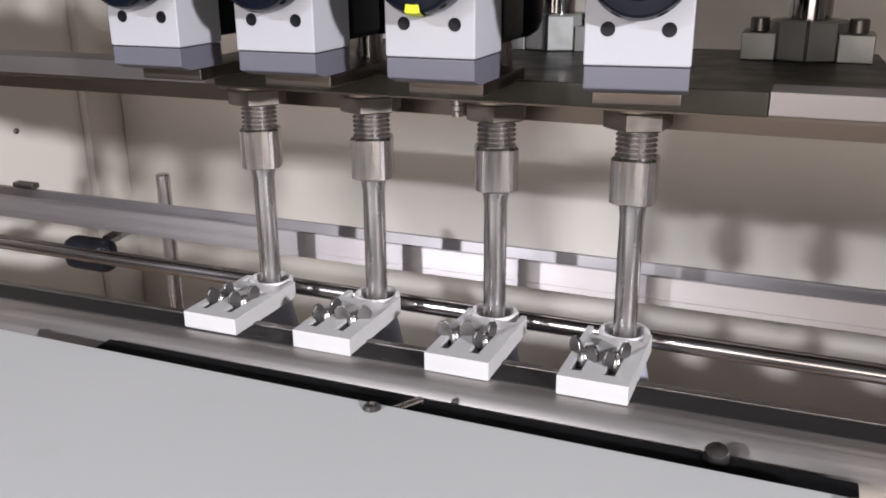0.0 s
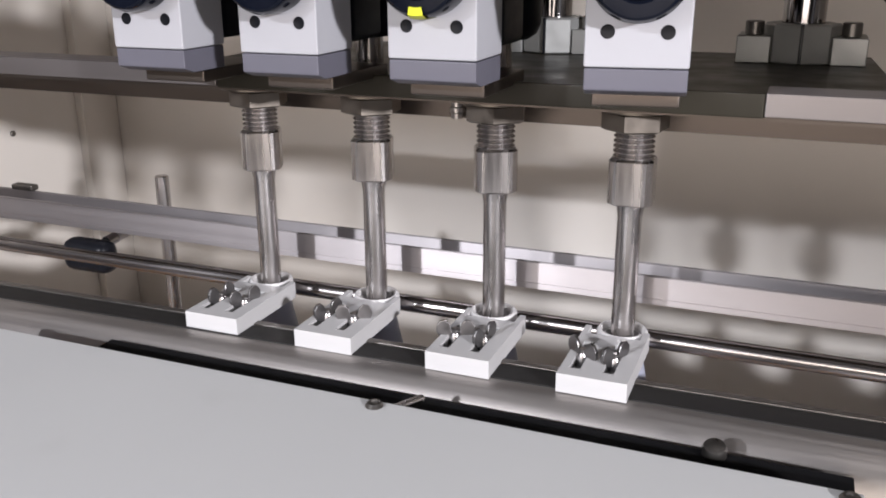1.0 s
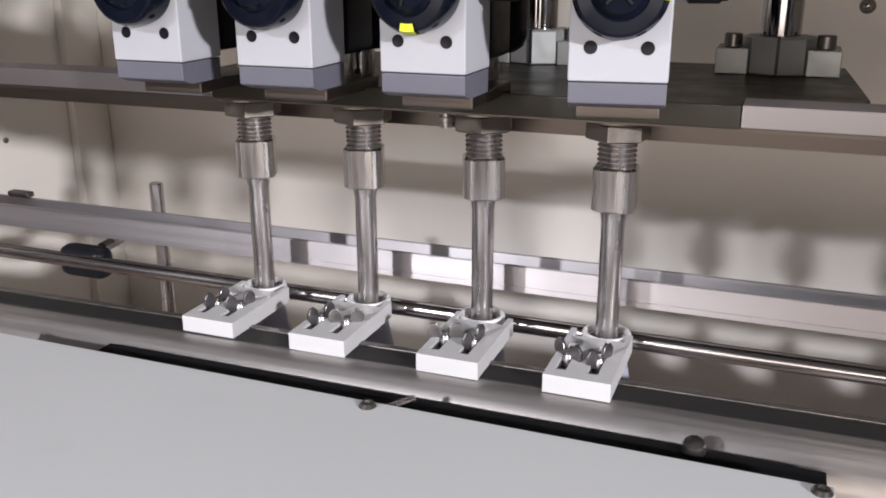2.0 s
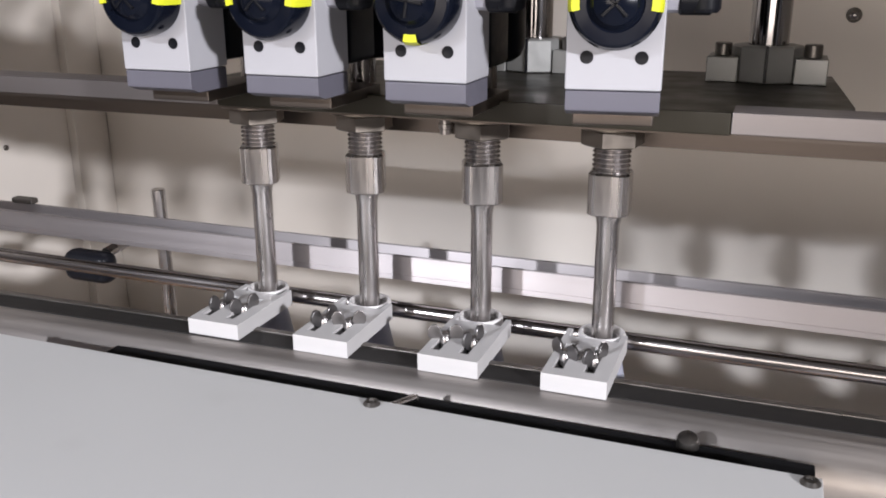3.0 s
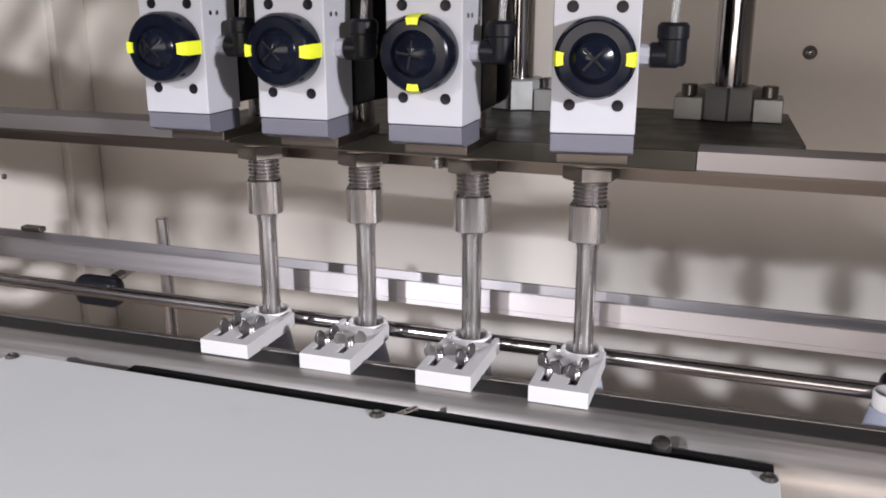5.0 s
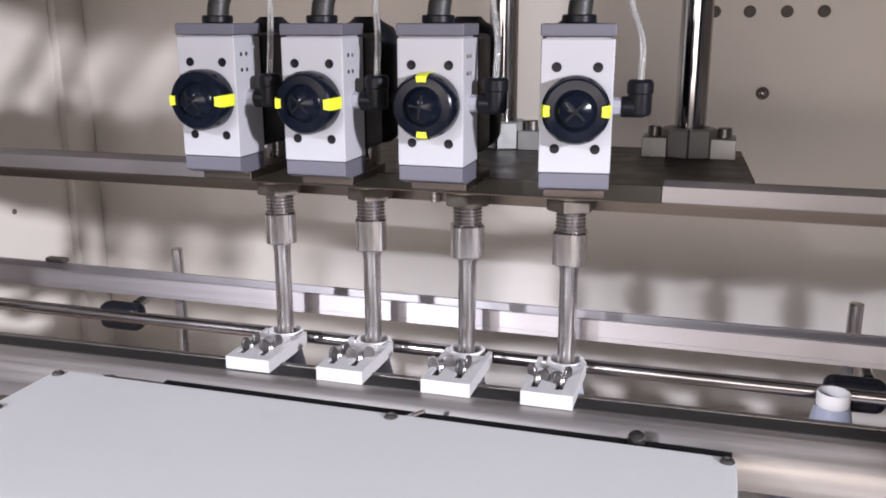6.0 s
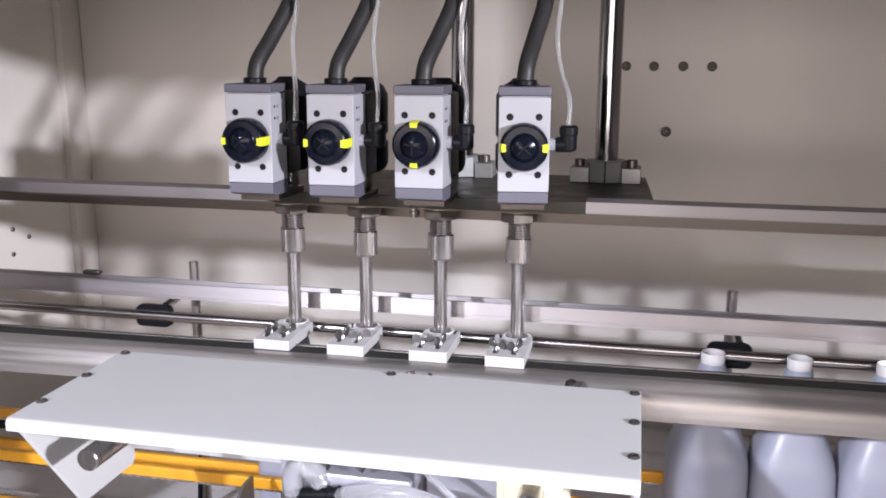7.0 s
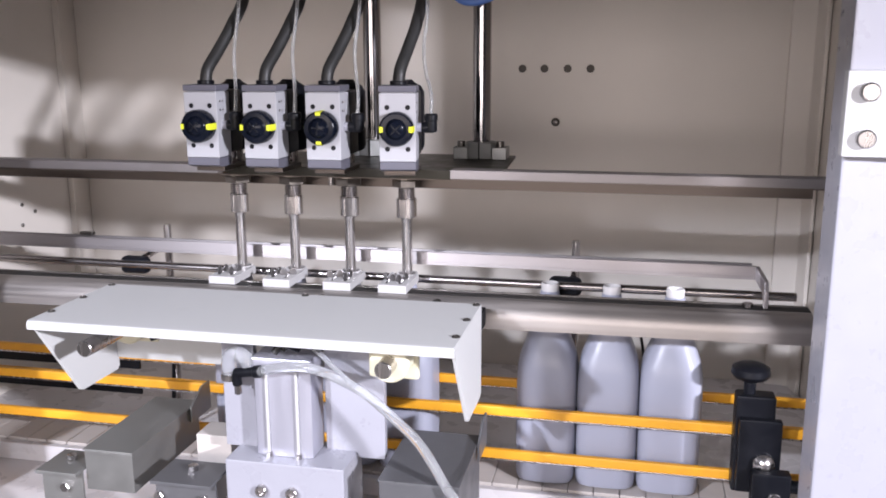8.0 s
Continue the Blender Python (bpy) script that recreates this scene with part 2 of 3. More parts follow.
prism(bm, [(LEFT_X - 20, WALL_Y - 1), (LEFT_X - 20, WALL_Y - 109), (LEFT_X + 33, WALL_Y - 109), (LEFT_X, WALL_Y - 1)], "z", -LEVEL + 4, TOP_Z - 2, 2)
structure("trim_left", bm, WALL, "folded cream corner post of the cabinet", "trim")
structure("wall_right", box(B(), RIGHT_X + 62, RIGHT_X + 90, FRONT_Y + 70, WALL_Y - 1, -LEVEL, TOP_Z), WALL, "cream painted sheet-metal side panel of the cabinet", "wall")
bm = B()
prism(bm, [(RIGHT_X + 60, WALL_Y - 1), (RIGHT_X + 60, WALL_Y - 66), (RIGHT_X + 52, WALL_Y - 66), (RIGHT_X + 44, WALL_Y - 20), (RIGHT_X, WALL_Y - 14), (RIGHT_X, WALL_Y - 1)], "z", -LEVEL + 4, TOP_Z - 2, 2)
structure("trim_right", bm, WALL, "folded cream corner post of the cabinet", "trim")
structure("ceiling", box(B(), LEFT_X - 90, RIGHT_X + 90, FRONT_Y - 10, WALL_Y + 30, TOP_Z + 1, TOP_Z + 30), WALL, "cream sheet-metal roof of the cabinet", "ceiling")
# unseen panel over the opening, its lower edge set to shade the upper wall
structure("header", box(B(), LEFT_X - 90, RIGHT_X + 90, FRONT_Y - 40, FRONT_Y - 11, 470, TOP_Z + 30, 2), WHITE, "unseen white header panel shading the upper rear wall", "panel")
structure("machine_bed", box(B(), LEFT_X - 60, RIGHT_X + 60, -420, WALL_Y - 2, -360, -330, 3), BED, "white enamelled machine bed under the conveyor", "table")
# unseen panel added to cut the hall lamps off the upper rear wall
structure("wall_soffit", box(B(), -5000, 5000, -1700, -1600, 794, 2300), HALL, "unseen grey panel added to block the hall lamps", "wall")
structure("wall_hall", box(B(), -5000, 5000, -6000, -5900, -LEVEL, 2300), HALL, "plain grey hall wall", "wall")
structure("wall_hall_side", box(B(), -5000, -4900, -5899, 2000, -LEVEL, 2300), HALL, "plain grey hall wall", "wall")
structure("wall_hall_end", box(B(), 4900, 5000, -5899, 2000, -LEVEL, 2300), HALL, "plain grey hall wall", "wall")
structure("floor", box(B(), -5000, 5000, -6000, 2000, -LEVEL - 60, -LEVEL - 2), CONCRETE, "grey concrete hall floor", "floor")

# unseen post, set where it keeps the main lamp off the wall's left
structure("post_left", box(B(), LEFT_X - 90, -400, FRONT_Y - 40, FRONT_Y + 26, -LEVEL, 468, 4), WHITE, "unseen white front post added to cut the lamp light", "post")

# white door post beside the opening, with its hinge block
door = thing("door_post", (0, 0, 0), "white enamelled door post with a hinge block", "post")
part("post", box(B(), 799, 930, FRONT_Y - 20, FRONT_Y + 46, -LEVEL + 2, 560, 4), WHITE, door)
hinge = part("hinge_block", box(B(), 795, 851, FRONT_Y - 36, FRONT_Y - 19, 240, 322, 2), PLASTIC, door, "pale hinge block")
part("hinge_leaf", box(B(), 851, 905, FRONT_Y - 44, FRONT_Y - 19, 242, 320, 2), SLATE, door, "dark hinge leaf")
for zz in (302, 258):
    bm = B()
    rod(bm, (815, FRONT_Y - 36, zz), (815, FRONT_Y - 44, zz), 9, 20, chamfer=1.5)
    part("screw", bm, STEEL, hinge, "domed steel screw")

# holes and the screw in the rear panel
for hx in (371, 416, 463, 509):
    bm = B()
    spin(bm, [(7.4, 0), (8.0, -1.2), (7.0, -1.6), (6.6, 2.5)], 24, (hx, WALL_Y - 0.5, 309), Matrix.Rotation(radians(-90), 3, "X"))
    rod(bm, (hx, WALL_Y - 0.6, 309), (hx, WALL_Y - 0.2, 309), 6.8, 24)
    part("cable_hole", bm, RUSTY, back, "dark round hole")
bm = B()
rod(bm, (441, WALL_Y - 1, 201), (441, WALL_Y - 3, 201), 8.6, 28, chamfer=0.6)
screw = part("screw", bm, RUSTY, back, "steel screw with a dark washer")
bm = spin(B(), [(5.2, 0), (5.2, 4), (4.2, 5), (2.4, 5.6), (0.2, 5.8)], 12, (441, WALL_Y - 3.2, 201), Matrix.Rotation(radians(90), 3, "X"), True)
part("screw_head", bm, ROD, screw, "worn steel head")
for dy, dz in ((306, 38), (302, -4), (345, 18)):
    bm = B()
    rod(bm, (LEFT_X + 19, dy, dz), (LEFT_X + 23, dy, dz), 4, 14, chamfer=0.8)
    part("rivet", bm, DARKSTEEL, side, "small dark rivet")


# ---- front rail, neck guides and rear angle ----
RAIL_L, RAIL_R = -690, 841
bend = [(-79 - 26 * math.sin(a), -26 + 26 * math.cos(a)) for a in (math.pi / 2 * k / 10 for k in range(11))]
inner = [(-79 - 23 * math.sin(a), -26 + 23 * math.cos(a)) for a in (math.pi / 2 * k / 10 for k in range(10, -1, -1))]
bm = prism(B(), [(-50, 0)] + bend + [(-105, -38), (-102, -38)] + inner + [(-50, -3)], "x", RAIL_L, RAIL_R)
rail = solid("front_rail", bm, BRUSHED, (0, 0, 0), "brushed stainless steel rail with a rounded front edge", "rail")
part("top_liner", box(B(), RAIL_L, RAIL_R, -78, -58.5, 0.1, 0.9, 0.3), LINER, rail, "dark worn top strip")
part("lip", box(B(), RAIL_L, RAIL_R, -57.5, -51.5, 0.1, 1.6, 0.5), DARKSTEEL, rail)
rail.matrix_world = Matrix.Translation(place(200, -70, 0)) @ Matrix.Rotation(radians(1.2), 4, "Z") @ Matrix.Translation(Vector((-0.200, 0.070, 0)))

angle = thing("rear_channel", (0, 0, 0), "bright brushed steel channel bar behind the bottle necks", "rail")
part("web", prism(B(), [(35, 17.5), (35, 21.6), (35.5, 21.8), (35.5, 22.3), (35, 22.5), (35, 37), (35.6, 37.6), (38, 37.6), (38, 20.5), (77, 20.5), (77, 31.5), (77.6, 32), (80, 32), (80, 17.5)], "x", RAIL_L, 780), ANGLE, angle)
part("end_bracket", prism(B(), [(38.5, 37), (38.5, 17), (-40, 17), (-52, 8), (-52, 1.5), (-62, 1.5), (-62, 26), (-54, 37)], "x", 780.3, 786, 0.8), ANGLE, angle)
part("clip", box(B(), -338, -312, 74, 84, 32.1, 38, 2), DARKSTEEL, angle, "dark clip on the top edge")
bm = B()
rod(bm, (760, -58, 0.9), (760, -58, 8), 7, 6, chamfer=1)
part("bolt", bm, STEEL, angle)

guide = thing("guide_rod", (0, 0, 0), "polished round steel guide rod behind the bottle necks", "rail")
part("bar", rod(B(), (RAIL_L, 21, -2), (836, 21, -2), 6.4, 28, chamfer=0.8), ROD, guide)


def support_post():
    t = thing("support_post", (0, 0, 0), "upright round steel post with a black rod clamp", "post", "posts carrying the guide rod")
    part("shaft", rod(B(), (0, 0, -330), (0, 0, 47), 6.6, 24, chamfer=1), STEEL, t)
    bm = B()
    box(bm, -34, 16, -104, -82, -19, 10, 9, 4)
    part("rod_clamp", bm, BLACK, t, "black plastic clamp")
    part("arm", rod(B(), (2, -84, 6), (2, -4, 14), 5, 16), STEEL, t)
    bm = B()
    rod(bm, (12, -64, 20.6), (12, -64, 27), 6, 6, chamfer=1)
    part("bolt_head", bm, DARKSTEEL, t)
    return t


post_a = support_post()
post_a.location = place(-197, 123, 0)
copy_thing(post_a, at_pose(517, 123, 0))


def wing_nut():
    """A wing screw standing on its stem."""
    bm = B()
    rod(bm, (0, 0, 0), (0, 0, 11), 2.6, 14, chamfer=0.4)
    spin(bm, [(5.0, 0), (5.0, 1.2), (4.2, 5.5), (3.2, 8)], 16, (0, 0, 0.5), None, True)
    for s in (-1, 1):
        pts = [(s * 1.5, 2.5), (s * 5.5, 2.8), (s * 10, 5), (s * 12.4, 9), (s * 12.4, 13), (s * 10, 16.5), (s * 6.6, 17), (s * 3.8, 14.5), (s * 2.2, 9)]
        prism(bm, pts, "y", -1.2, 1.2, 0.5)
    return bm


WING = mesh("wing_screw", wing_nut(), WINGS)
# turn of the two wing screws on each guide, degrees
TURNS = ((80, 65), (70, 25), (20, 75), (-35, 62))
for k, cx in enumerate((2.5, 89.5, 183.5, 267.5)):
    g = thing("neck_guide", (cx, 0, 0.4), "white slotted plastic neck guide with two wing screws", "bottle guide", "neck guides on the rail")
    arc = [(16.9 * math.sin(a), -16.9 * math.cos(a)) for a in (radians(d) for d in range(75, -76, -15))]
    bm = prism(B(), [(-20.8, -80.8), (20.8, -80.8), (20.8, -3.8)] + arc + [(-20.8, -3.8)], "z", 0.2, 5)
    for x0, x1, y0, y1 in ((-21, -17.2, -81, -4), (-17.2, -16, -81, -17), (11, 21, -81, -17), (17.2, 21, -17, -4), (-16, 11, -81, -71), (-9, 4, -71, -30), (-16, 11, -30, -17)):
        box(bm, x0, x1, y0, y1, 0, 12)
    part("body", bm, PLASTIC, g)
    ring = [(13.5, -3), (16.6, -2.4), (16.6, 9.8), (15.6, 11.4), (14.2, 11.4), (13.5, 10.4), (13.5, -3)]
    part("collar", spin(B(), ring, 36, (PITCH * k - cx, 0, 0)), NECK, g, "ivory centring collar")
    for sx, a in zip((-12.5, 7.5), TURNS[k]):
        w = new("wing_screw", WING)
        w.parent, w.location, w.rotation_euler = g, (sx * MM, -50 * MM, 5 * MM), (0, 0, radians(a))
        tagged(w, "dark steel wing screw")


# ---- bottles ----
def bottle():
    """A slim milky bottle: rounded-square body, sloped shoulders and a round open neck."""
    bm = B()
    rings = [(0.62, 38, -294), (0.62, 43, -292), (0.6, 44.5, -284), (0.6, 45, -262), (0.6, 44.2, -250), (0.6, 45, -238), (0.6, 45, -140), (0.62, 44.6, -127), (0.62, 43.8, -114), (0.66, 41.5, -101), (0.74, 36.5, -86), (0.84, 29.5, -68), (0.94, 23.5, -48), (1, 19.5, -33), (1, 17.2, -22), (1, 15.2, -12), (1, 13.6, -4)]
    neck = [(1, 13.0, -4), (1, 13.0, 6.4), (1, 12.4, 7.6), (1, 11.4, 7.6), (1, 11.0, -20)]
    def skin(bm, rows, n=40, floor=True):
        loops = []
        for sq, r, h in rows:
            e = 2 / (2 + (1 - sq) * 5)
            loop = []
            for k in range(n):
                a = 2 * math.pi * k / n
                c, s = math.cos(a), math.sin(a)
                loop.append(bm.verts.new((r * math.copysign(abs(c) ** e, c), r * math.copysign(abs(s) ** e, s), h)))
            loops.append(loop)
        for lo, hi in zip(loops, loops[1:]):
            for k in range(n):
                bm.faces.new((lo[k], lo[(k + 1) % n], hi[(k + 1) % n], hi[k]))
        if floor:
            bm.faces.new(loops[0][::-1])
        return bm

    t = thing("bottle", (0, 0, 0), "empty milky white plastic bottle on the conveyor", "bottle", "bottles on the conveyor")
    part("body", skin(bm, rings), BOTTLE, t, "", 50)
    part("neck", skin(B(), neck, floor=False), NECK, t, "pale open neck", 50)
    return t


first = bottle()
for bx in (90, 180, 270, 488, 578, 668):
    copy_thing(first, at_pose(bx, 0, 0))


# ---- filling head ----
def nozzle():
    t = thing("filling_nozzle", (0, 0, 0), "steel filling nozzle with a threaded shank and coupling", "nozzle", "filling nozzles")
    part("tube", spin(B(), [(0.8, -37), (7.4, -29), (7.7, -28), (7.7, 89), (9.0, 97), (9.0, 100)], 32, caps=True), STEEL, t)
    bm = B()
    flats = []
    for a in (2 * math.pi * j / 48 for j in range(48)):
        reach = min(1.0, 0.84 / max(abs(math.cos(a)), abs(math.sin(a))))
        flats.append((reach * math.cos(a), reach * math.sin(a)))
    loops = [[bm.verts.new((r * u, r * v, z)) for u, v in flats] for r, z in ((14.6, 98.2), (16.4, 99.2), (16.4, 126), (15.2, 127.2))]
    for lo, hi in zip(loops, loops[1:]):
        for j in range(48):
            bm.faces.new((lo[j], lo[(j + 1) % 48], hi[(j + 1) % 48], hi[j]))
    bm.faces.new(loops[0][::-1])
    bm.faces.new(loops[-1])
    part("coupling", bm, SATIN, t, "satin steel coupling with milled flats", 15)
    rings = []
    for k in range(6):
        z = 126.5 + k * 3.1
        rings += [(10.6, z), (12.7, z + 1.1), (12.7, z + 1.8), (10.6, z + 3.1)]
    part("thread", spin(B(), rings, 32, caps=True), STEEL, t, "threaded steel shank")
    part("lock_nut", spin(B(), [(18, 144.2), (21, 145.6), (21, 155), (19.5, 156.4)], 6, caps=True, turn=0.35), NUT, t, "oily hexagonal lock nut", 20)
    part("washer", spin(B(), [(24, 156.6), (27, 157.4), (27, 161), (12, 161.5), (12, 167)], 32, caps=True), NUT, t, "round oily flange")
    part("riser", rod(B(), (0, 0, 172.2), (0, 0, 214), 9.5, 24), SATIN, t, "steel riser pipe")
    part("valve_body", spin(B(), [(11, 195.5), (20, 196.5), (25, 200), (27.5, 206), (28, 214), (28, 230), (25.5, 233), (25.5, 238), (28, 241), (28, 284), (23, 293), (14, 298), (10, 302)], 32, caps=True), BLACK, t, "black plastic product valve")
    return t


n0 = nozzle()
for k in range(1, 4):
    copy_thing(n0, at_pose(PITCH * k, 0, 0, (0, 18, 24, 2)[k]))
n0.matrix_world = at_pose(0, 0, 0, 26)

# the beam: a long steel angle with bright flat bars, and the dark plate that carries the valves
beam = thing("head_beam", (0, 0, 0), "long brown steel beam carrying the filling nozzles", "beam")
part("web", prism(B(), [(-34, 166.8), (46, 166.8), (46, 137), (40, 137), (40, 160), (-34, 160)], "x", -700, 850), BROWNSTEEL, beam)
for x0, x1 in ((-700, -6), (345, 858)):
    part("flat_bar", box(B(), x0, x1, -41, -34.5, 163, 176, 1), FLATBAR, beam, "bright flat steel bar")
    part("top_strip", box(B(), x0, x1, -34, -8, 172.4, 175.6, 0.8), FLATBAR, beam)
part("front_plate", box(B(), -6, 345, -40, -34.5, 162, 175.5, 1), PLATE, beam)
part("valve_plate", prism(B(), [(-60, -32), (395, -32), (415, 30), (408, 200), (-60, 200)], "z", 167.2, 172, 1), PLATE, beam, "dark oiled steel plate with clipped corners")
bm = B()
for z in range(4):
    rod(bm, (140, 34, 138 + z * 4), (140, 34, 141.4 + z * 4), 5.2 if z % 2 else 4.4, 14)
part("set_screw", bm, STEEL, beam)


def shaft_clamp():
    t = thing("shaft_clamp", (0, 0, 0), "cast split clamp block on an upright steel shaft", "clamp", "lifting shafts")
    part("shaft", rod(B(), (0, 0, 186), (0, 0, 568), 14.5, 32), SHAFT, t, "polished steel lifting shaft")
    bm = B()
    spin(bm, [(24, 185.3), (26, 186.5), (26, 211), (24.5, 212.5), (15, 212.5)], 8, caps=False, turn=radians(0))
    part("collar", bm, ALU, t, "", 20)
    for s in (-1, 1):
        part("ear", box(B(), min(s * 20, s * 43), max(s * 20, s * 43), -19, 19, 185.3, 204, 0.7), ALU, t, "", 20)
        bm = B()
        rod(bm, (s * 32, -8, 204), (s * 32, -8, 214), 6.5, 20, chamfer=0.8)
        part("cap_screw", bm, DARKSTEEL, t)
    part("slit", box(B(), -1.1, 1.1, -27, -14.6, 186, 213, 0.3), BLACK, t, "dark split")
    return t


c0 = shaft_clamp()
c0.location = place(358, 152, -13)
copy_thing(c0, at_pose(172, 165, -13))


def actuator(turned):
    """A pale grey pneumatic valve with a round black cap; turned: degrees of the yellow marks."""
    t = thing("pneumatic_valve", (0, 0, 0), "pale grey pneumatic valve with a round black cap", "valve", "pneumatic valves on the beam")
    bm = B()
    box(bm, -25, 25, -113, -72, 195, 287, 1.2)
    box(bm, -22, 22, -109, -76, 194, 288)
    part("body", bm, VALVE, t)
    part("foot", prism(B(), [(-112.5, 194.6), (-73, 194.6), (-73, 181), (-104, 181), (-112.5, 184)], "x", -24.6, 24.6, 0.8), SLATE, t, "slate grey plastic foot")
    part("bracket", box(B(), -22, 22, -92, -18, 173, 180.6, 1.2), BROWNSTEEL, t, "brown steel mounting tongue")
    part("cap_plate", box(B(), -25.5, 25.5, -113.5, -71, 288.3, 297, 1.2), SLATE, t, "dark top plate")
    part("port", rod(B(), (0, -92, 297), (0, -92, 303), 12, 24, chamfer=1), BLACK, t)
    q = Matrix.Rotation(radians(90), 3, "X")
    cap = part("cap", spin(B(), [(22.6, 0), (23.2, 3), (23.2, 15), (21.6, 18.4), (20.4, 19.2), (14.4, 19.4), (13.7, 18.7), (12.8, 19.4), (10.5, 22.6), (6, 24.6), (0.2, 25.2)], 44, (0, -112.6, 240), q, True), GLOSSBLACK, t, "glossy blue-black round cap", 28)
    for a in (45, 135):
        bm = box(B(), -8.5, 8.5, -0.8, 0.8, -2.6, 1.7, 0.3)
        bmesh.ops.rotate(bm, verts=bm.verts[:], cent=(0, 0, 0), matrix=Matrix.Rotation(radians(a + turned * 0.4), 3, "Z"))
        bmesh.ops.rotate(bm, verts=bm.verts[:], cent=(0, 0, 0), matrix=q)
        bmesh.ops.translate(bm, verts=bm.verts[:], vec=(0, -136.4, 240))
        part("slot_rib", bm, BLACK, cap)
    for s in (0, 180):
        bm = B()
        n, w = 7, radians(11)
        rings = []
        for r, y in ((23.5, -113.5), (23.5, -129.2), (21.4, -133.4), (17.5, -133.6), (17.5, -113.5)):
            rings.append([bm.verts.new((r * math.cos(a), y, 240 + r * math.sin(a))) for a in (radians(s + turned) - w + 2 * w * j / (n - 1) for j in range(n))])
        for lo, hi in zip(rings, rings[1:]):
            for j in range(n - 1):
                bm.faces.new((lo[j], lo[j + 1], hi[j + 1], hi[j]))
        part("mark", bm, YELLOW, cap, "bright yellow position mark")
    for hx in (-14, 14):
        for hz in (212, 268):
            bm = B()
            spin(bm, [(3.5, 0.05), (3.3, 0.4), (2.6, 0.3), (0.1, 0.25)], 16, (hx, -113, hz), q, True)
            part("bolt_hole", bm, BLACK, t, "dark socket screw")
    for hy in (-104, -96):
        for hz in (262, 274):
            bm = B()
            rod(bm, (25, hy, hz), (25.8, hy, hz), 1.6, 10)
            part("side_screw", bm, STEEL, t)
    part("ferrule", rod(B(), (25, -94, 240), (31, -94, 240), 6.4, 8), WHITE, t, "pale plated fitting")
    bm = B()
    rod(bm, (31, -94, 240), (48, -94, 240), 7.5, 20, chamfer=1)
    spin(bm, [(7.0, -9), (8.4, -7), (8.4, 6), (9.2, 7), (9.2, 14), (7.5, 16)], 20, (44, -94, 243), None, True)
    part("elbow", bm, BLACK, t, "black push-in elbow")
    part("air_line", sweep(B(), [(44, -94, 258), (44, -90, 285), (36, -72, 312), (32, -62, 345), (36, -50, 400), (30, -20, 470), (20, 40, 556)], 2.4, 10), CLEAR, t, "thin clear air line")
    part("solenoid", box(B(), -23, 25, -71.5, -30, 198, 289, 4), BLACK, t, "black solenoid block")
    part("hose", sweep(B(), [(0, -92, 300), (2, -88, 318), (10, -66, 345), (20, -40, 380), (26, 0, 430), (26, 60, 556)], 8.5, 16), RUBBER, t, "black rubber hose")
    return t


upright = actuator(90)
upright.location = place(182, 0, 0)
level = actuator(0)
level.location = place(1, 0, 0)
copy_thing(level, at_pose(90, 0, 0))
copy_thing(level, Matrix.Translation(place(284.5, -92, 0)) @ Matrix.Rotation(radians(8), 4, "Z") @ Matrix.Translation(Vector((0, 0.092, 0))))
lead = thing("blue_hose", (0, 0, 0), "blue air hose running along the cabinet roof", "hose")
part("line", sweep(B(), [(300, 120, 556), (305, 118, 470), (330, 115, 420), (380, 120, 425), (420, 140, 470), (430, 150, 556)], 6, 14), BLUE, lead)


# ---- front cover and what it hides ----
cover = thing("front_cover", (0, 0, 0), "translucent white folded plastic cover with screws and sloping cheeks", "cover")
CX0, CX1, CY0, CY1, CZ = -141, 410, -337, -148, 11
top = [(CY1, CZ), (CY1, CZ - 4)] + [(CY0 + 4, CZ - 4), (CY0 + 4, CZ - 12), (CY0, CZ - 12), (CY0, CZ - 5), (CY0 + 1.5, CZ - 1.5), (CY0 + 5, CZ)]
part("top_panel", prism(B(), top, "x", CX0, CX1, 0.7), COVER, cover)
for x0 in (CX0, CX1 - 5):
    part("cheek", prism(B(), [(CY0 + 4.2, CZ - 4.2), (-249, -110), (-245, -116), (-238, -118.5), (CY1 - 6, -118.5), (CY1, -114), (CY1, CZ - 4.2)], "x", x0, x0 + 5, 0.7), COVER, cover, "sloping end cheek")
part("rear_panel", box(B(), CX0 + 5.2, 296, CY1 - 5, CY1 - 1, -100, CZ - 4.2, 0.7), COVER, cover, "white rear panel under the cover")
for sx, sy in ((404, -155), (404, -225), (404, -295), (163, -154), (-134, -155), (-134, -225), (-134, -295)):
    bm = B()
    spin(bm, [(5.2, 0), (5.2, 0.5), (3.8, 2.2), (2.4, 2.4), (2.2, 1.0), (0.1, 1.0)], 18, (sx, sy, CZ + 0.1), None)
    part("screw", bm, DARKSTEEL, cover, "dark button-head screw")
# dark strip added where the gap behind the cover lies in shade
part("seal_strip", box(B(), -62, 409, CY1 + 0.5, -107.5, -30, -4.5, 1), GAP_SHADE, cover, "black strip for the shade in the gap behind the cover")
bm = B()
rod(bm, (172, -147, 7.5), (179, -124, 4), 2.4, 14, chamfer=0.5)
part("stud", bm, STEEL, cover, "thin steel pin")
bm = B()
spin(bm, [(6.5, -8), (6.5, 5), (5.5, 7), (3, 8), (0.3, 8.2)], 20, (341, -112, -4), Matrix.Rotation(radians(20), 3, "X"), True)
part("stud", bm, DARKSTEEL, cover, "dark domed bolt head")


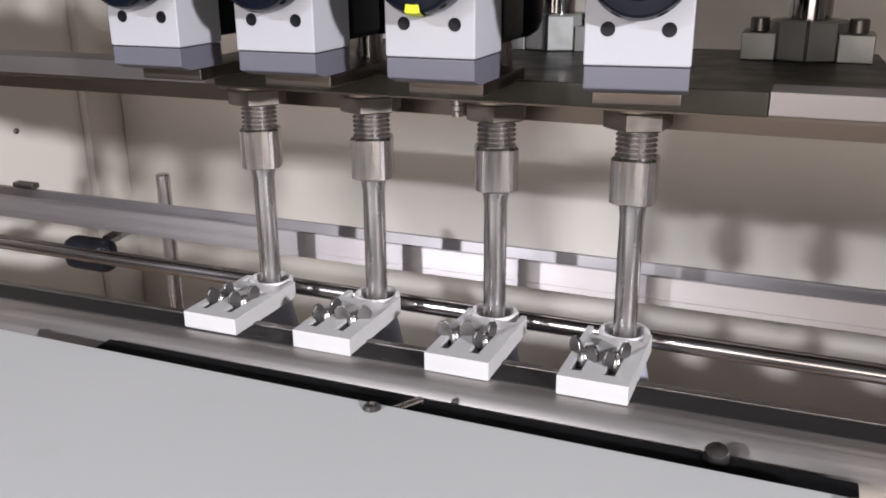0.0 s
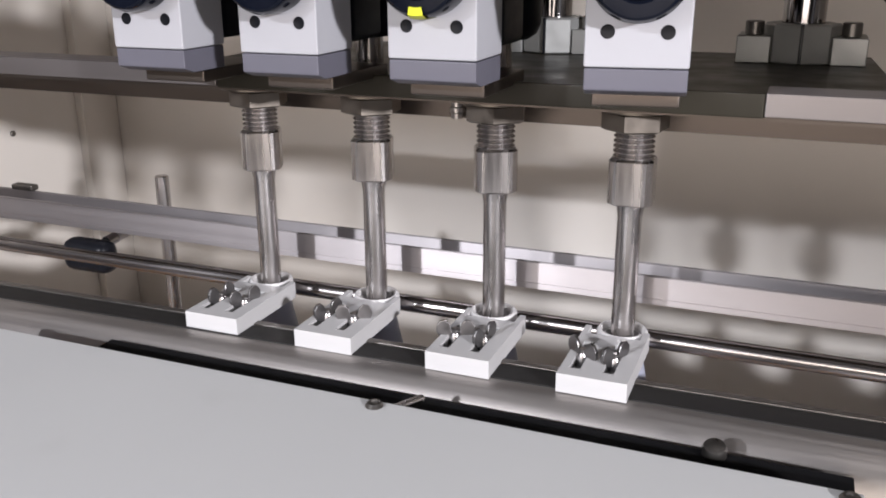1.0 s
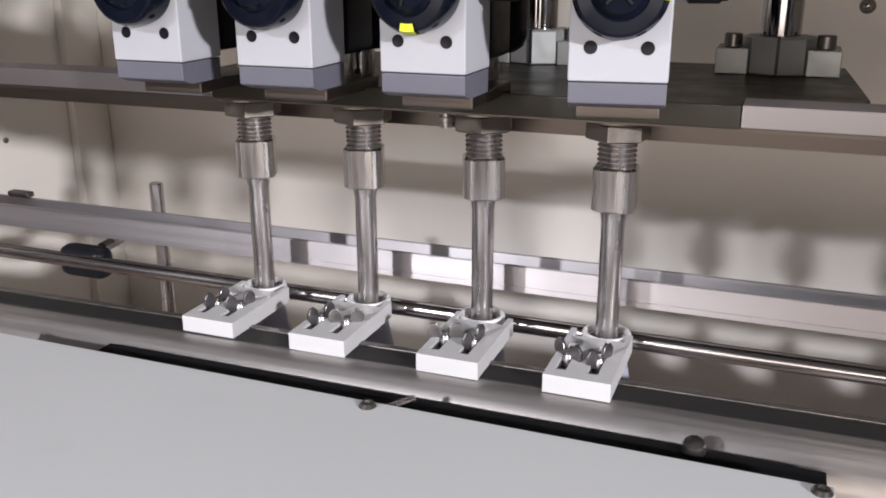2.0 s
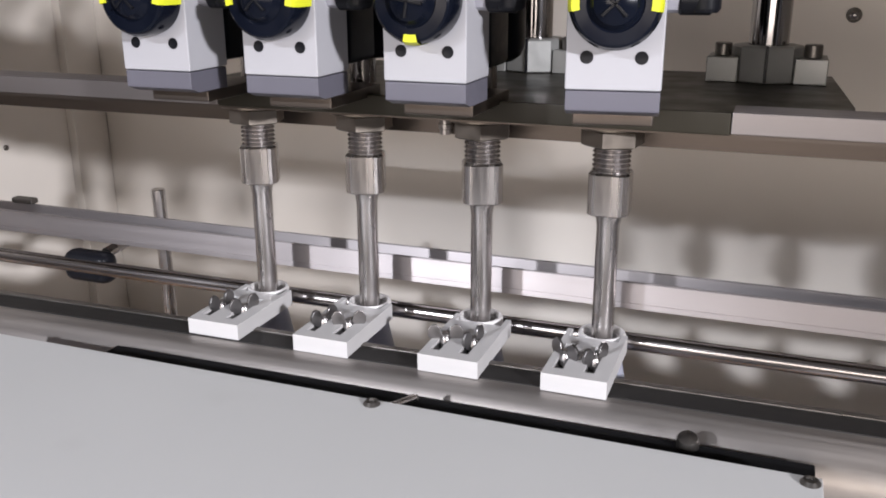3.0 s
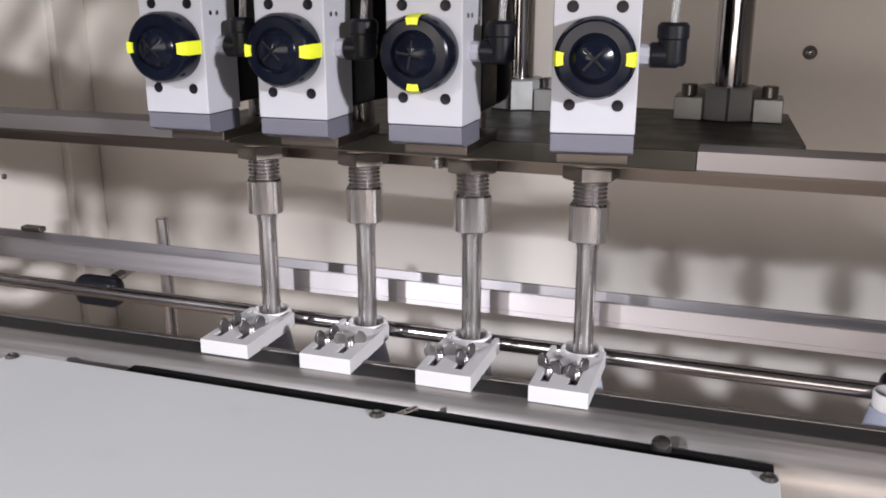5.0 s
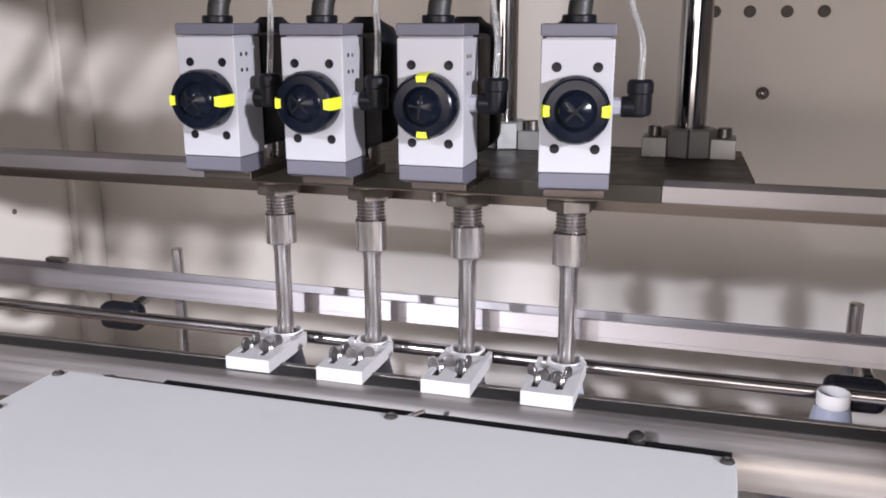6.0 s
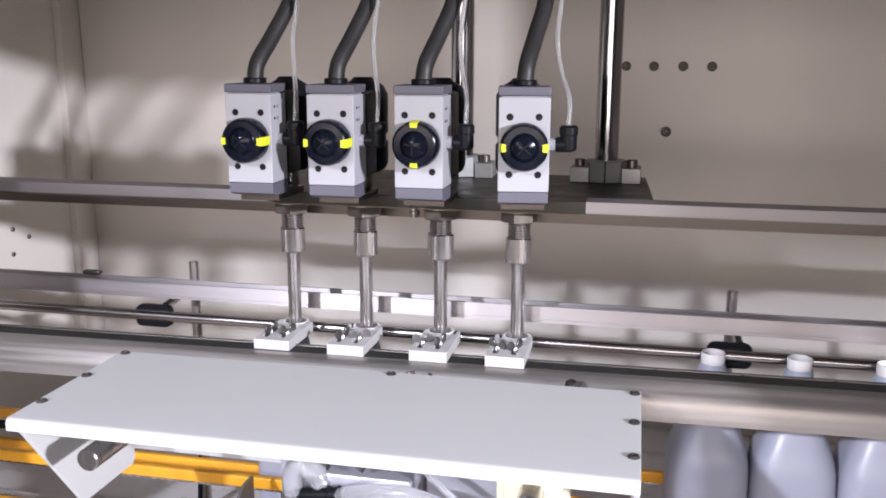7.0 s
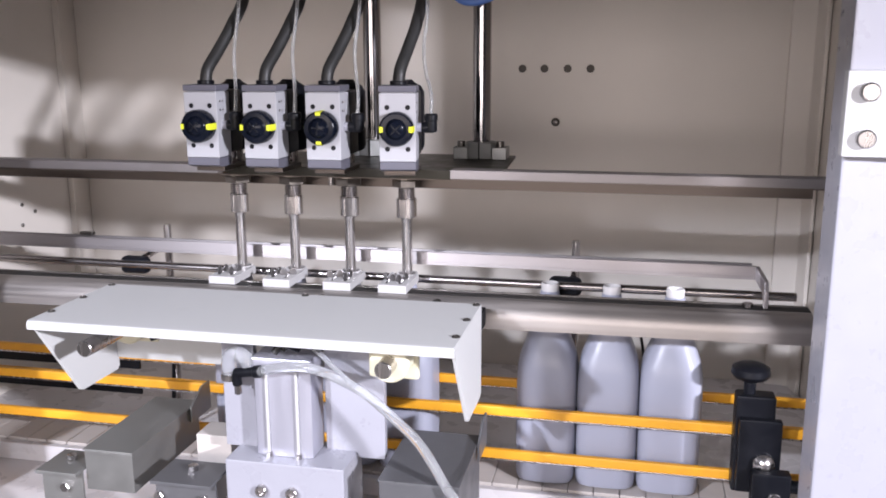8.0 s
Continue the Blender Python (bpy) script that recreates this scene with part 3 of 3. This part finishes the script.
def guide_shaft(bush):
    t = thing("guide_shaft", (0, 0, 0), "short polished steel shaft in an ivory nylon bush", "shaft", "guide shafts under the cover")
    part("bar", rod(B(), (0, -332, 0), (0, -112, 0), 10.5, 28, chamfer=1.2), STEEL, t)
    part("bush", spin(B(), [(10.6, 0), (23, 0.5), (25, 3), (25, 26), (23, 28), (10.6, 28)], 32, (0, bush, 0), Matrix.Rotation(radians(-90), 3, "X")), IVORY, t, "ivory nylon bush")
    part("flange", box(B(), -34, 30, bush + 29, bush + 38, -30, 26, 4), IVORY, t)
    return t


s0 = guide_shaft(-236)
s0.location = place(-66, 0, -24)
s1 = guide_shaft(-306)
s1.location = place(324, 0, -24)

unit = thing("pneumatic_cylinder", (0, 0, 0), "lilac-grey pneumatic cylinder on a white bracket", "cylinder")
part("back_plate", box(B(), 86, 131, -262, -250, -170, -22, 2), WHITE, unit, "white mounting plate")
bm = prism(B(), [(140, -283), (150, -286), (206, -286), (216, -283), (216, -240), (140, -240)], "z", -167.6, -48, 0.8)
barrel = part("barrel", bm, CYLINDER, unit)
for gx in (158, 198):
    part("tie_rod", rod(B(), (gx, -288, -166), (gx, -288, -50), 2.2, 12), PLASTIC, barrel, "white tie rod")
    bm = B()
    rod(bm, (gx, -288, -168), (gx, -288, -161), 4.2, 6, chamfer=0.6)
    part("tie_nut", bm, STEEL, barrel)
part("end_cap", box(B(), 138, 218, -290, -236, -48, -34, 3), CYLINDER, unit)
part("base_block", box(B(), 104, 264, -306, -228, -332, -168, 3), WHITE, unit, "white base block")
for gx in (154, 195):
    bm = B()
    spin(bm, [(8, 0), (8, 6), (7, 7), (4.2, 7), (4.2, 2.5), (0.2, 2.5)], 20, (gx, -306, -206), Matrix.Rotation(radians(90), 3, "X"))
    part("cap_screw", bm, STEEL, unit, "steel socket cap screw")
part("side_plate", box(B(), 222, 302, -250, -238, -177, -22, 2), WHITE, unit, "white side plate")
bowl = part("regulator", sweep(B(), [(106, -280, -62), (106, -282, -44), (114, -286, -32), (128, -288, -34), (137, -288, -46)], 9.5, 14), CLEAR, unit, "clear plastic elbow")
part("collar", spin(B(), [(10, 0), (12, 1), (12, 8), (10, 9)], 18, (106, -280, -70), None, True), STEEL, bowl, "nickel collar")
bm = B()
rod(bm, (118, -292, -56), (152, -296, -50), 6.2, 18, chamfer=1)
rod(bm, (146, -295.3, -51.1), (155, -296.4, -49.5), 8, 18, chamfer=1)
rod(bm, (120, -292, -56), (121, -292, -72), 6.2, 16, chamfer=1)
fitting = part("fitting", bm, BLACK, unit, "black push-in fitting")
part("nipple", rod(B(), (121, -292, -72), (121.5, -292, -84), 4.4, 6, chamfer=0.6), STEEL, fitting, "nickel nipple")
hose = thing("clear_hose", (0, 0, 0), "clear plastic hose hanging from the cylinder", "hose")
part("line", sweep(B(), [(152, -297, -50), (190, -306, -38), (234, -310, -37), (291, -314, -58), (333, -320, -87), (368, -326, -117), (400, -336, -161), (420, -342, -190), (440, -345, -260), (446, -340, -330)], 6.0, 16), CLEAR, hose)
spare = thing("clear_hose", (0, 0, 0), "thin clear air hose looped under the cover", "hose")
part("line", sweep(B(), [(205, -270, -16), (232, -292, -22), (262, -306, -40), (284, -312, -55)], 3.4, 12), CLEAR, spare)
wires = thing("hose_bundle", (0, 0, 0), "black air hoses bunched under the cover", "hose")
for j in range(4):
    part("line", sweep(B(), [(172 + j * 9, -292 + j * 7, -26 + j * 3), (182 + j * 8, -286 + j * 4, -13), (196 + j * 8, -270, -9 - (j % 2) * 7), (216 + j * 4, -262 + j * 6, -22)], 4.4, 12), RUBBER, wires)
bm = B()
rod(bm, (178, -286, -8), (206, -288, -18), 7, 16, chamfer=1)
part("manifold", bm, BLACK, wires, "black plastic manifold")
sensor = thing("proximity_sensor", (0, 0, 0), "small black sensor under the cover", "sensor")
bm = B()
rod(bm, (2, -290, -18), (26, -278, -10), 4.6, 16, chamfer=0.8)
part("barrel", bm, BLACK, sensor)
part("cable", sweep(B(), [(26, -278, -10), (48, -262, -4), (70, -240, -3), (96, -205, -4)], 1.8, 8), RUBBER, sensor)

# sheet-metal boxes and brackets on the bed
def duct(name, x, y, z, w, depth, h, label, mat):
    t = thing(name, (x, y, z), label, "box", "sheet-metal boxes")
    part("body", box(B(), 0, w, 0, depth, -h, 0, 1.5), mat, t)
    part("lid", box(B(), -1.5, w + 1.5, -1.5, depth + 2, 0.2, 2.6, 0.8), mat, t)
    part("flange", prism(B(), [(depth - 30, -20), (depth + 30, -20), (depth + 30, 24), (depth + 6, 24), (depth - 30, 4)], "x", w + 2, w + 5), mat, t)
    return t


duct("sensor_box", -95, -310, -173, 70, 185, 56, "grey galvanised sheet-metal sensor box", GALV)
duct("junction_box", 316, -330, -166, 98, 150, 164, "dark grey painted sheet-metal junction box", DARKBOX)


def bracket(x, y, z, width, fronts, mat, label):
    t = thing("angle_bracket", (x, y, z), label, "bracket", "brackets on the bed")
    part("plate", prism(B(), [(0, -5), (0, -132), (4, -132), (4, -4), (52, -4), (52, 0), (-14, 0), (-14, -5)], "x", 0, width, 0.8), mat, t)
    for bx in fronts:
        bm = B()
        rod(bm, (bx, 0, -26), (bx, -7, -26), 7, 6, chamfer=1)
        part("bolt", bm, STEEL, t)
    bm = B()
    rod(bm, (width / 2, 24, 0), (width / 2, 24, 8), 7, 6, chamfer=1)
    part("bolt", bm, STEEL, t)
    return t


bracket(11, -318, -195, 84, (6, 68), DARKBOX, "dark folded steel bracket with bolts")
bracket(-157, -316, -198, 60, (36,), GALV, "grey folded steel bracket with one bolt")
solid("carton_block", box(B(), 28, 80, -236, -190, -330, -171, 2), BELT, (0, 0, 0), "cream painted support block", "block")

# ---- conveyor ----
conveyor = thing("conveyor", (0, 0, 0), "cream chain conveyor with white side frames", "conveyor")
for y0, y1 in ((-66, -54), (54, 66)):
    part("side_frame", box(B(), -700, 880, y0, y1, -330, -300, 2), BED, conveyor)
LINK = mesh("chain_link", box(B(), 0, 37, -52, 52, -303, -296, 1.2), BELT)
for k in range(41):
    ob = new("chain_link", LINK)
    ob.parent, ob.location = conveyor, ((-690 + 38 * k) * MM, 0, 0)


def guide_rail(x0, x1, y, z, label):
    t = thing("side_guide", (0, 0, 0), label, "guide rail", "orange bottle guides")
    part("wear_strip", box(B(), x0, x1, y - 5, y + 5, z - 7.5, z + 7.5, 3), ORANGE, t)
    part("core", box(B(), x0 + 4, x1 - 4, y - 3, y + 3, z - 10, z - 7.7, 0.6), SATIN, t, "steel core bar")
    if y > 0:
        part("backing_bar", box(B(), x0 + 20, x1 - 20, y + 5.2, y + 9, z - 4, z + 4, 0.8), BLACK, t, "black backing bar")
    return t


for y, z in ((60, -176), (60, -222), (-60, -175), (-60, -243)):
    guide_rail(-690, 870, y, z, "orange plastic bottle guide on a steel bar")


for z0, z1 in ((-207, -187), (-254, -234)):
    solid("guide_bracket", box(B(), -640, -240, 71, 77, z0, z1, 1), BLACK, (0, 0, 0), "flat black strip behind the rear guides", "bracket", "rear guide strips")


def rail_clamp(x, y):
    t = thing("guide_clamp", (x, y, 0), "black plastic guide clamp with a star knob", "clamp", "guide rail clamps")
    part("body", box(B(), -26, 26, -26, 4, -252, -112, 4), BLACK, t)
    part("jaw", box(B(), -22, 34, -40, -26, -245, -140, 3), BLACK, t)
    part("foot", box(B(), -4, 46, -62, -40, -332, -206, 3), BLACK, t)
    bm = B()
    spin(bm, [(8, 0), (8, 16), (22, 22), (26, 28), (25, 36), (18, 40), (6, 42)], 20, (-8, -10, -112), None, True)
    part("knob", bm, BLACK, t, "black star knob")
    bm = B()
    spin(bm, [(5, 0), (13, 1), (14, 5), (9, 11), (3, 13)], 20, (12, -40, -200), Matrix.Rotation(radians(90), 3, "X"), True)
    part("screw", bm, STEEL, t, "chrome domed screw")
    bm = B()
    rod(bm, (46, -50, -226), (70, -50, -226), 9, 18)
    rod(bm, (70, -50, -226), (84, -50, -226), 22, 24, chamfer=3)
    part("side_knob", bm, BLACK, t)
    bm = B()
    rod(bm, (26, -62, -240), (26, -66, -240), 9, 18, chamfer=1)
    part("washer", bm, STEEL, t)
    return t


rail_clamp(776, -70)
cable = thing("cable_probe", (0, 0, 0), "black sensor probe on a thin cable", "sensor")
bm = B()
spin(bm, [(4, -6), (11, -4), (12, 0), (11, 4), (4, 6)], 20, (610, 110, -70), Matrix.Rotation(radians(70), 3, "X"), True)
part("probe", bm, BLACK, cable)
part("lead", sweep(B(), [(612, 112, -74), (622, 116, -96), (630, 120, -140), (634, 120, -220), (634, 120, -328)], 2.4, 10), RUBBER, cable)
for lx in (-190, -60):
    low = thing("guide_support", (lx, 84, 0), "thin black rod holding the rear guides", "support", "rear guide supports")
    part("stem", rod(B(), (0, 0, -330), (14, 0, -140), 3.5, 14), BLACK, low)
